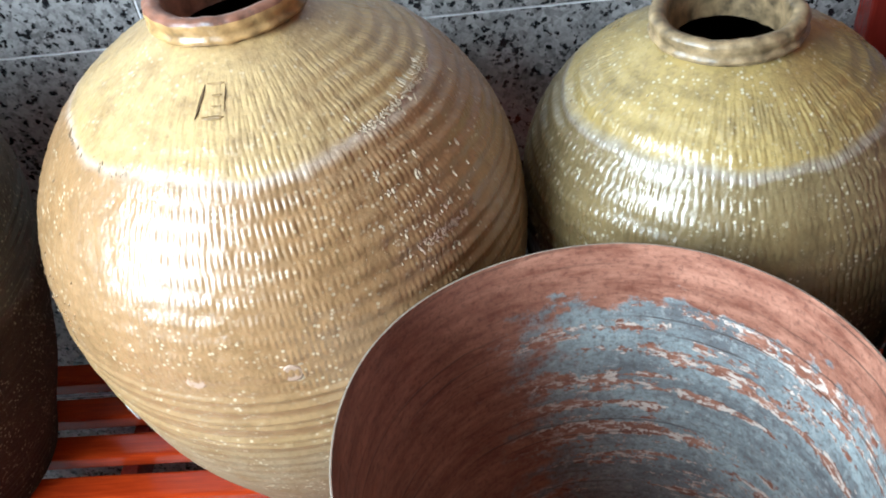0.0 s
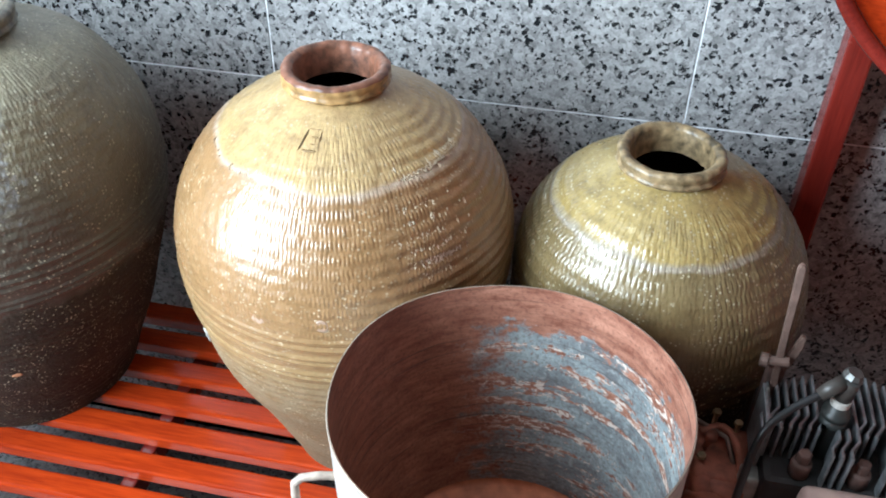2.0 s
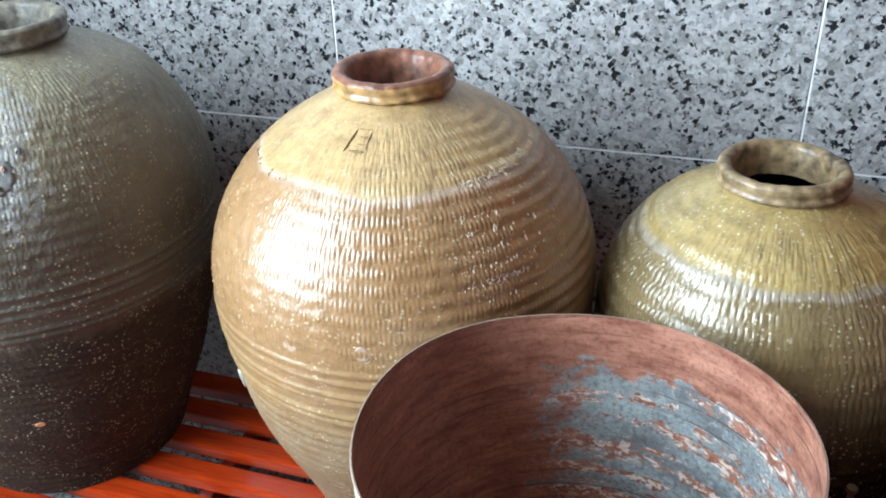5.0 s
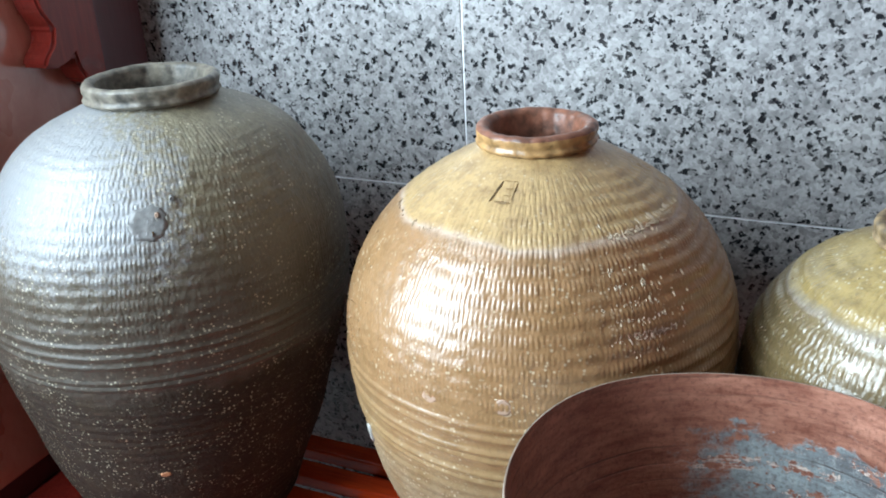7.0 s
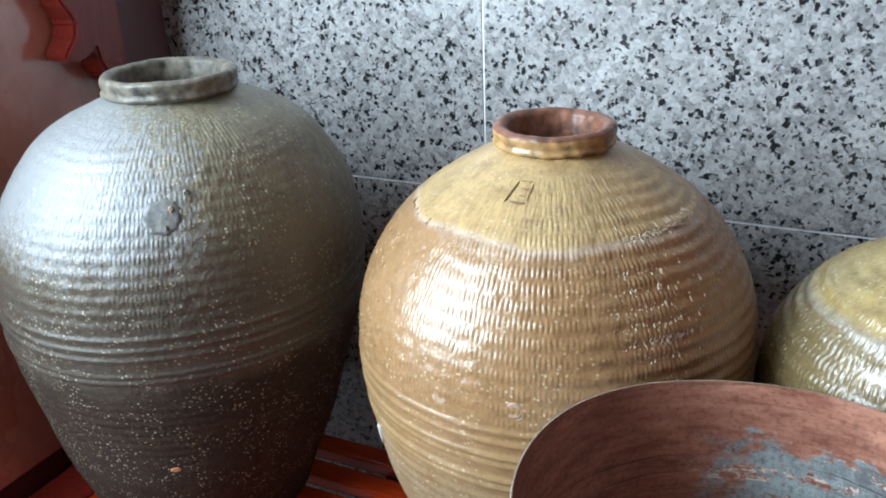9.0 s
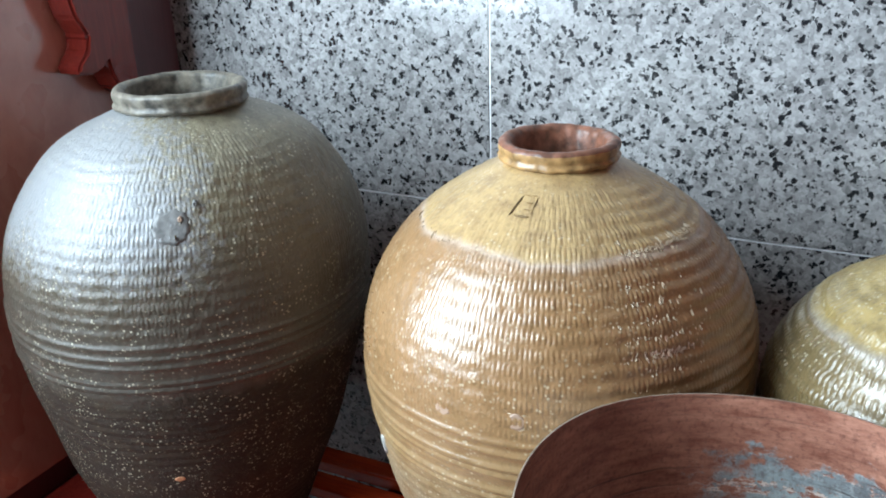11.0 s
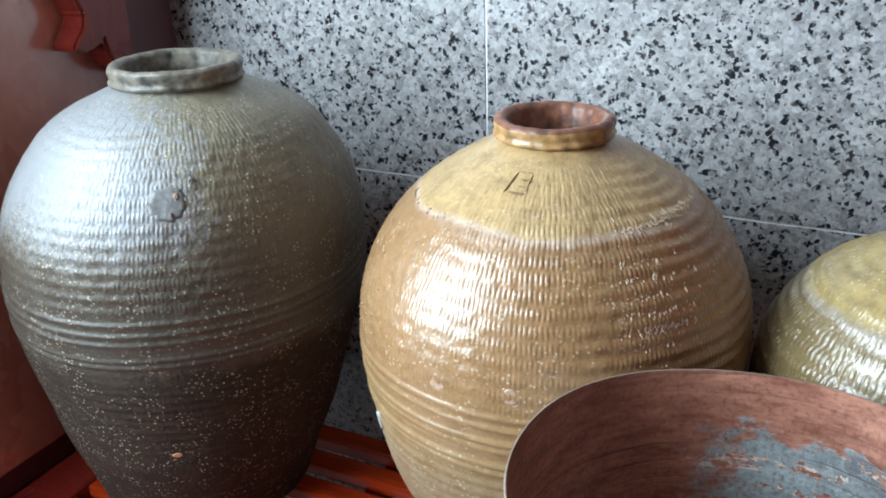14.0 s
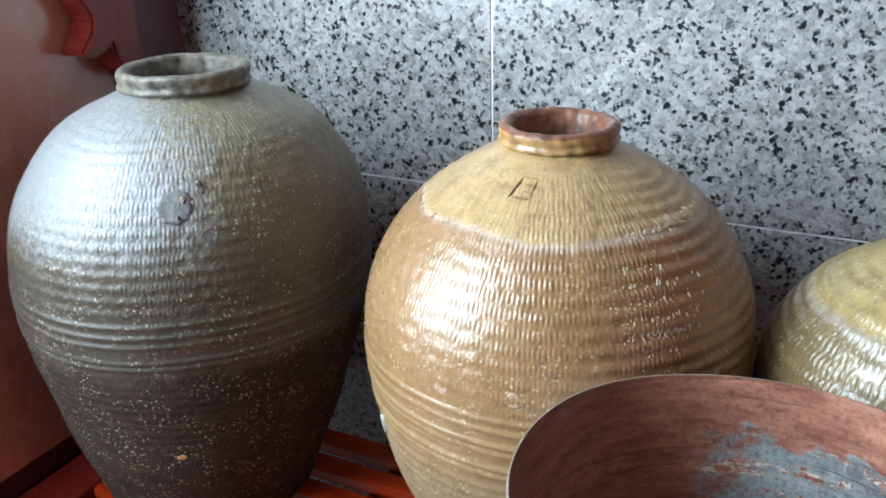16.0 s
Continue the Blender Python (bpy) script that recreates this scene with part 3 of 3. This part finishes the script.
# ---- marks on the jars ----
def patch(name, thing, angle, height, w, h, mat, label, knots, radii, sides=14, proud=0.0012, seed=0, ragged=0.15, lean=0.0):
    """A thin raised scar that follows the jar's side; angle in degrees about its axis."""
    rng = random.Random(seed)
    bm = bmesh.new()

    def on(u, v, lift):
        z = height + v
        r = float(spline(knots, radii, [z])[0]) + lift
        a = radians(angle) + (u + lean * v) / r
        return bm.verts.new((r * math.cos(a), r * math.sin(a), z))

    rings = []
    wob = [1 + ragged * (rng.random() * 2 - 1) for _ in range(sides)]
    for s, lift in ((1.0, -0.004), (0.96, proud), (0.75, proud * 1.5), (0.35, proud * 1.1)):
        rings.append([on(0.5 * w * s * wob[i] * math.cos(2 * math.pi * i / sides), 0.5 * h * s * wob[i] * math.sin(2 * math.pi * i / sides), lift) for i in range(sides)])
    for a, b in zip(rings, rings[1:]):
        for i in range(sides):
            bm.faces.new((a[i], a[(i + 1) % sides], b[(i + 1) % sides], b[i]))
    bm.faces.new(rings[-1])
    bmesh.ops.recalc_face_normals(bm, faces=bm.faces[:])
    return part(name, bm, mat, thing, label, True)


MID = ([0, 0.07, 0.14, 0.21, 0.28, 0.35, 0.42, 0.49, 0.53, 0.572], [0.094, 0.12, 0.147, 0.177, 0.194, 0.204, 0.201, 0.168, 0.127, 0.056])
LEFT = ([0, 0.07, 0.14, 0.21, 0.28, 0.35, 0.42, 0.49, 0.54, 0.58, 0.604], [0.150, 0.167, 0.188, 0.201, 0.215, 0.222, 0.219, 0.200, 0.169, 0.123, 0.068])
RIGHT = ([0, 0.05, 0.13, 0.21, 0.29, 0.35, 0.40, 0.44, 0.47, 0.493], [0.110, 0.125, 0.152, 0.172, 0.181, 0.177, 0.163, 0.136, 0.102, 0.057])
for deg, hh, nm in ((-100.1, 0.392, 1), (-80.3, 0.395, 2)):
    patch("round_scar", jar_mid, deg, hh, 0.0165, 0.0160, scar_pink, "round pale pink scar", *MID, 18, 0.0006, nm, 0.06)
    patch("scar_ring", jar_mid, deg, hh, 0.0225, 0.0210, scar_ring_mat, "", *MID, 20, 0.0002, nm + 9, 0.14)
patch("chip", jar_mid, -135, 0.285, 0.008, 0.02, scar_grey, "pale chip", *MID, 10, 0.0014, 5, 0.3)
patch("clay_dot", jar_left, -59.0, 0.179, 0.013, 0.0095, scar_orange, "bare orange clay spot", *LEFT, 12, 0.0016, 6, 0.15)
patch("glaze_scar", jar_left, -54.3, 0.515, 0.040, 0.036, scar_dull, "pale grey patch of crawled glaze", *LEFT, 34, 0.0007, 7, 0.10)
patch("knob", jar_left, -46.6, 0.535, 0.005, 0.006, scar_dull, "small lump", *LEFT, 10, 0.004, 8, 0.15)
patch("pit", jar_left, -53.0, 0.505, 0.002, 0.005, stamp_dark, "dark pit", *LEFT, 8, 0.0022, 9, 0.3)
patch("pink_fleck", jar_left, -51.5, 0.522, 0.004, 0.006, scar_pink, "pink fleck", *LEFT, 9, 0.0024, 10, 0.3)


def flakes(name, thing, deg, hh, w, h, count, size, mat, label, knots, radii, seed):
    """A scatter of small raised crumbs on a jar's side, in one mesh."""
    rng = random.Random(seed)
    bm = bmesh.new()
    for _ in range(count):
        u, v = rng.gauss(0, 0.32) * w, rng.gauss(0, 0.32) * h
        s = size * (0.4 + rng.random() ** 2 * 1.2)
        tall = 1 + rng.random() * 1.6
        mid = None
        ring = []
        for k in range(6):
            q = 2 * math.pi * k / 6
            z = hh + v + s * tall * math.sin(q) * (0.7 + 0.5 * rng.random())
            r = float(spline(knots, radii, [z])[0]) - 0.0022
            a = radians(deg) + (u + s * math.cos(q) * (0.7 + 0.5 * rng.random())) / r
            ring.append(bm.verts.new((r * math.cos(a), r * math.sin(a), z)))
        r = float(spline(knots, radii, [hh + v])[0]) + 0.0007
        a = radians(deg) + u / r
        mid = bm.verts.new((r * math.cos(a), r * math.sin(a), hh + v))
        for k in range(6):
            bm.faces.new((ring[k], ring[(k + 1) % 6], mid))
    bmesh.ops.recalc_face_normals(bm, faces=bm.faces[:])
    return tagged(part(name, bm, mat, thing, label), kind="stuff")


flakes("flaked_glaze", jar_mid, -47, 0.470, 0.090, 0.065, 360, 0.0018, scar_ring_mat, "crumbled pale glaze", *MID, 11)
flakes("flaked_glaze", jar_mid, -42, 0.449, 0.060, 0.014, 160, 0.0019, scar_pink, "crumbled pale glaze", *MID, 12)
flakes("pale_crust", jar_mid, -28, 0.522, 0.10, 0.005, 240, 0.0012, scar_ring_mat, "crusted pale line", *MID, 13)
flakes("pale_crust", jar_mid, -85, 0.519, 0.18, 0.005, 300, 0.0011, scar_ring_mat, "crusted pale line", *MID, 14)
flakes("crumb", jar_left, -60, 0.24, 0.46, 0.28, 1500, 0.0011, grit_pale, "pale grit", *LEFT, 15)
flakes("crumb", jar_left, -70, 0.40, 0.40, 0.16, 900, 0.0012, grit_pale, "pale grit", *LEFT, 16)
flakes("crumb", jar_right, -140, 0.40, 0.12, 0.10, 120, 0.0010, scar_ring_mat, "pale grit", *RIGHT, 17)
flakes("scuff", jar_right, -93, 0.462, 0.022, 0.010, 16, 0.0020, stamp_dark, "small dark scuffs", *RIGHT, 18)
flakes("crumb", jar_mid, -95, 0.37, 0.38, 0.14, 480, 0.0009, scar_ring_mat, "pale grit", *MID, 19)
flakes("crumb", jar_mid, -60, 0.44, 0.30, 0.10, 120, 0.0007, scar_ring_mat, "pale grit", *MID, 20)
# pressed potter's mark: a square of thin lines with a bold slash at one side
for du, dv, w, h, lean in ((-0.010, 0.0, 0.0024, 0.0145, 0.35), (0.0, -0.0065, 0.019, 0.0011, 0), (0.010, 0.001, 0.0009, 0.012, 0.2), (0.002, 0.0065, 0.016, 0.0007, 0), (0.003, 0.002, 0.008, 0.0005, 0), (0.003, -0.002, 0.009, 0.0005, 0)):
    patch("stamp_line", jar_mid, -89.5 + math.degrees(du / 0.110), 0.5525 + dv, w, h, stamp_dark if w == 0.0024 else stamp_soft, "", *MID, 10, 0.0030, 3, 0.15, lean)


# two of the jars were thrown askew: the body leans while the mouth stays level
for skewed, sx, sy in ((jar_left, 0.17, -0.105), (jar_right, -0.055, -0.07)):
    m = Matrix.Identity(4)
    m[0][2], m[1][2] = sx, sy
    for ob in skewed.children:
        ob.data.transform(m)

# ---- pot ----
POT_H = 0.424
pot = tagged(empty("copper_pot", upright((0.153, 0.661, SEAT + 0.001), (-0.029, 0.038))), "tall open copper pot with flaking blue-green patina inside", "pot")


def dented(a, r, z):
    big = 0.0016 * np.sin(2 * a + 4 * z) + 0.0008 * np.sin(5 * a - 12 * z)
    hoops = -0.0007 * np.exp(-((z - 0.335) / 0.003) ** 2) - 0.0008 * np.exp(-((z - 0.25) / 0.003) ** 2) - 0.0008 * np.exp(-((z - 0.16) / 0.003) ** 2) - 0.0008 * np.exp(-((z - 0.09) / 0.003) ** 2)
    return big + hoops, 0.0012 * np.sin(3 * a) * np.clip(z / 0.42, 0, 1) + 0 * a


hs = np.linspace(0.002, POT_H, 110)
lathe("outer_wall", np.r_[0.001, 0.150, 0.1535 + 0.0115 * hs / POT_H], np.r_[0.0, 0.0, hs], 160, pot_out, pot, dented, "dull pale grey outer wall")
lathe("inner_wall", 0.1525 + 0.0115 * hs[::-1] / POT_H, hs[::-1] + 0.004, 160, patina, pot, dented, "copper lining with blue-green patina")
lathe("bottom", [0.1545, 0.150, 0.10, 0.001], [0.124, 0.116, 0.112, 0.110], 96, copper, pot, None, "bare reddish copper bottom")
lathe("lip", [0.1653, 0.1658, 0.1652, 0.1640], [POT_H - 0.001, POT_H + 0.0015, POT_H + 0.004, POT_H + 0.003], 160, pot_edge, pot, dented, "thin bright worn edge")
for side, nm in ((200, "handle"),):
    pts = [(0.158, 0.0, 0.345), (0.178, 0.0, 0.350), (0.196, 0.0, 0.350), (0.203, 0.0, 0.343), (0.204, 0.0, 0.325), (0.204, 0.0, 0.285), (0.200, 0.0, 0.270), (0.186, 0.0, 0.265), (0.157, 0.0, 0.262)]
    cu = bpy.data.curves.new("handle", "CURVE")
    cu.dimensions, cu.bevel_depth, cu.bevel_resolution = "3D", 0.0043, 4
    sp = cu.splines.new("POLY")
    sp.points.add(len(pts) - 1)
    for p, q in zip(sp.points, pts):
        p.co = (*q, 1)
    tmp = bpy.data.objects.new("handle", cu)
    me = bpy.data.meshes.new_from_object(tmp)
    bpy.data.objects.remove(tmp)
    me.materials.clear()
    me.materials.append(wire_rust)
    for p in me.polygons:
        p.use_smooth = True
    hd = new("handle", me)
    hd.parent = pot
    hd.matrix_local = pose(0, 0, 0, 0, 0, side)
    hd["label"] = "bent rusty wire handle"


# ---- engine ----
def rod(points, radius, sides=10, taper=None):
    """A round bar along a line of points."""
    bm = bmesh.new()
    P = [Vector(p) for p in points]
    rings = []
    for i, p in enumerate(P):
        d = (P[min(i + 1, len(P) - 1)] - P[max(i - 1, 0)]).normalized()
        q = d.to_track_quat("Z", "Y")
        r = radius if taper is None else taper[i]
        rings.append([bm.verts.new(p + q @ Vector((r * math.cos(2 * math.pi * k / sides), r * math.sin(2 * math.pi * k / sides), 0))) for k in range(sides)])
    for a, b in zip(rings, rings[1:]):
        for k in range(sides):
            bm.faces.new((a[k], a[(k + 1) % sides], b[(k + 1) % sides], b[k]))
    bm.faces.new(rings[0][::-1])
    bm.faces.new(rings[-1])
    bmesh.ops.recalc_face_normals(bm, faces=bm.faces[:])
    return bm


def smooth_line(points, n=8):
    """A rounded line through the points."""
    P = [Vector(p) for p in points]
    out = []
    for i in range(len(P) - 1):
        a, b, c, d = P[max(i - 1, 0)], P[i], P[i + 1], P[min(i + 2, len(P) - 1)]
        for k in range(n):
            t = k / n
            out.append(0.5 * (2 * b + (c - a) * t + (2 * a - 5 * b + 4 * c - d) * t * t + (3 * b - a - 3 * c + d) * t ** 3))
    return out + [P[-1]]


engine = tagged(empty("small_engine", pose(0, 0, 0)), "small old air-cooled petrol engine with rusty carburettor", "engine")
EH = 0.49 + LIFT
part("crankcase", block(0.395, 0.60, 0.70, 0.92, SEAT + 0.001, EH - 0.16, 0.012, 3), rust_dark, engine, "", True)
# shade of the gaps between fins is put into the block's black
part("cylinder", block(0.402, 0.585, 0.748, 0.885, EH - 0.161, EH - 0.052, 0.008), fin_shade, engine)
for i in range(19):
    x = 0.403 + 0.0092 * i
    y1 = 0.874 - 0.003 * abs(i - 9)
    y0 = 0.780 if i < 4 else 0.750
    kink = -0.0095
    mid_y = 0.812 if i < 4 else 0.775
    top = EH - 0.0003 * abs(i - 9) ** 1.5
    t = 0.0014
    back = 0.790 if 6 <= i <= 8 else y1
    if any(abs(x + kink - bx) < 0.016 for bx in (0.437, 0.494)):
        if 6 <= i <= 8:
            back, mid_y, y0 = 0.792, 0.791, 0.777
        mid_y, y0 = 0.802, 0.782
    line = [(x, back), (x, mid_y), (x + kink, mid_y - 0.014), (x + kink, y0)]
    outline = [(a - t, b) for a, b in line] + [(a + t, b) for a, b in reversed(line)]
    part("cooling_fin", prism(outline, "z", EH - 0.0535, top, 0.0008), iron, engine)
plug_x, plug_y = 0.463, 0.800
plug_part = part("plug_body", rod([(plug_x, plug_y, EH - 0.05), (plug_x, plug_y, EH - 0.006), (plug_x, plug_y, EH - 0.005), (plug_x, plug_y, EH + 0.002), (plug_x, plug_y, EH + 0.003), (plug_x, plug_y, EH + 0.005), (plug_x, plug_y, EH + 0.006), (plug_x, plug_y, EH + 0.012), (plug_x, plug_y, EH + 0.013), (plug_x, plug_y, EH + 0.022)], 0.016, 18, [0.0120, 0.0120, 0.0140, 0.0140, 0.0118, 0.0118, 0.0142, 0.0142, 0.0108, 0.0104]), rubber_grey, engine, "dark ribbed plug seat", True)
part("plug_collar", rod([(plug_x, plug_y, EH + 0.023), (plug_x, plug_y, EH + 0.031)], 0.0098, 18), label_white, engine, "white sleeve")
part("plug_cap", rod([(plug_x, plug_y, EH + 0.0315), (plug_x + 0.001, plug_y + 0.001, EH + 0.046), (plug_x + 0.002, plug_y + 0.002, EH + 0.056)], 0.015, 18, [0.0092, 0.0098, 0.0092]), bakelite, engine, "brown cap", True)
part("plug_clip", rod([(plug_x + 0.002, plug_y + 0.002, EH + 0.0565), (plug_x + 0.002, plug_y + 0.002, EH + 0.062), (plug_x + 0.003, plug_y + 0.002, EH + 0.067)], 0.016, 9, [0.0108, 0.0105, 0.0078]), clip_metal, engine, "dull metal clip")
part("cap_arm", rod([(plug_x - 0.004, plug_y + 0.001, EH + 0.052), (plug_x - 0.015, plug_y - 0.004, EH + 0.046), (plug_x - 0.025, plug_y - 0.008, EH + 0.038)], 0.009, 14, [0.0085, 0.0078, 0.0066]), bakelite, engine, "", True)
part("ignition_cable", rod(smooth_line([(plug_x - 0.024, plug_y - 0.008, EH + 0.039), (0.412, 0.778, EH + 0.025), (0.388, 0.757, EH + 0.006), (0.376, 0.728, EH - 0.040), (0.371, 0.700, EH - 0.10), (0.372, 0.69, EH - 0.17), (0.392, 0.70, EH - 0.22)]), 0.0042, 10), cable_black, engine, "black rubber cable", True)
for bx, by in ((0.437, 0.764), (0.494, 0.763), (0.548, 0.846)):
    part("washer", rod([(bx, by, EH - 0.05), (bx, by, EH - 0.034), (bx, by, EH - 0.031)], 0.012, 20, [0.0105, 0.0105, 0.0095]), rust_dark, engine, "", True)
    part("bolt", rod([(bx, by, EH - 0.0305), (bx, by, EH - 0.020), (bx, by, EH - 0.018)], 0.009, 6, [0.0074, 0.0074, 0.0062]), rust_dark, engine, "rusty hexagonal bolt")
cowl = part("cowl", block(0.434, 0.63, 0.60, 0.744, SEAT + 0.001, EH - 0.036, 0.014, 4), cowl_paint, engine, "dull brown-grey painted cowl", True)
bm = bmesh.new()
for x0, x1, y0, y1 in ((0.500, 0.555, 0.716, 0.724), (0.513, 0.527, 0.688, 0.7165), (0.536, 0.550, 0.694, 0.7165)):
    box(bm, x0, x1, y0, y1, EH - 0.0363, EH - 0.0352)
part("worn_label", bm, label_pale, cowl, "peeling pale label")
# carburettor
part("carburettor_body", block(0.338, 0.402, 0.765, 0.845, EH - 0.140, EH - 0.085, 0.010, 3), rust, engine, "rusty carburettor body", True)
part("float_bowl", rod([(0.372, 0.770, SEAT + 0.03), (0.372, 0.770, EH - 0.140), (0.372, 0.770, EH - 0.135), (0.372, 0.770, EH - 0.092), (0.372, 0.770, EH - 0.088)], 0.02, 20, [0.022, 0.022, 0.024, 0.024, 0.018]), rust, engine, "", True)
part("intake_pipe", rod([(0.352, 0.83, EH - 0.115), (0.35, 0.78, EH - 0.098), (0.352, 0.74, EH - 0.105)], 0.014, 16), rust, engine, "", True)
part("choke_arm", rod(smooth_line([(0.345, 0.822, EH - 0.078), (0.368, 0.825, EH - 0.068), (0.384, 0.80, EH - 0.072), (0.390, 0.772, EH - 0.095)], 5), 0.0045, 8), rust, engine, "", True)
for sx, sy, sz in ((0.362, 0.846, -0.088), (0.386, 0.838, -0.092), (0.394, 0.79, -0.10), (0.346, 0.79, -0.10)):
    part("screw", rod([(sx, sy, EH + sz + 0.000), (sx, sy, EH + sz + 0.018), (sx, sy, EH + sz + 0.018), (sx, sy, EH + sz + 0.022)], 0.005, 6, [0.003, 0.003, 0.0055, 0.0050]), brass_dull, engine)
part("bracket", block(0.396, 0.4005, 0.778, 0.838, EH - 0.080, EH - 0.002, 0.001), iron, engine)
part("spring_rod", rod([(0.401, 0.83, EH - 0.000), (0.402, 0.80, EH - 0.055)], 0.0016, 6), steel_dull, engine)
part("clamp", block(0.384, 0.410, 0.757, 0.781, EH - 0.108, EH - 0.068, 0.005), steel_dull, engine, "", True)
part("clamp", rod([(0.356, 0.735, EH - 0.135), (0.372, 0.735, EH - 0.130), (0.388, 0.742, EH - 0.138)], 0.009, 12), iron, engine, "", True)
part("idle_screw", rod([(0.350, 0.805, EH - 0.082), (0.352, 0.800, EH - 0.060), (0.352, 0.800, EH - 0.060), (0.353, 0.798, EH - 0.052)], 0.004, 10, [0.003, 0.003, 0.007, 0.006]), rust, engine, "", True)
part("throttle_drum", rod([(0.378, 0.812, EH - 0.094), (0.394, 0.815, EH - 0.090)], 0.017, 16), rust, engine, "", True)
part("fuel_elbow", rod(smooth_line([(0.335, 0.76, EH - 0.115), (0.345, 0.748, EH - 0.098), (0.360, 0.745, EH - 0.094), (0.372, 0.75, EH - 0.11)], 5), 0.0065, 10), rust, engine, "", True)
part("link_rod", rod([(0.340, 0.835, EH - 0.074), (0.372, 0.812, EH - 0.070), (0.388, 0.775, EH - 0.10)], 0.003, 8), rust_pink, engine, "", True)
# flat lever with its pivot bolt
bar = [(0.389, 0.455), (0.398, 0.453), (0.3985, 0.52), (0.3985, 0.57), (0.4005, 0.62), (0.4005, 0.650), (0.398, 0.656), (0.393, 0.656), (0.390, 0.650), (0.390, 0.60), (0.3895, 0.56), (0.3885, 0.51)]
lever = part("lever", prism([(0.396 + 0.78 * (a - 0.394) + 0.08 * (0.655 - b), b - 0.008 + LIFT) for a, b in bar], "y", 0.842, 0.847, 0.001), rust_pink, engine, "flat rusty lever")
part("pivot", rod([(0.387, 0.843, 0.517 + LIFT), (0.394, 0.842, 0.517 + LIFT), (0.394, 0.842, 0.517 + LIFT), (0.415, 0.842, 0.519 + LIFT)], 0.007, 12, [0.0075, 0.0078, 0.0055, 0.0055]), rust_pink, lever)
part("side_arm", prism([(0.414, 0.497 + LIFT), (0.420, 0.503 + LIFT), (0.427, 0.535 + LIFT), (0.4265, 0.549 + LIFT), (0.421, 0.552 + LIFT), (0.417, 0.535 + LIFT), (0.412, 0.515 + LIFT)], "y", 0.848, 0.853, 0.001), rust_pink, lever)
part("lever_mount", block(0.400, 0.418, 0.848, 0.862, EH - 0.17, 0.50 + LIFT, 0.002), rust_dark, engine)
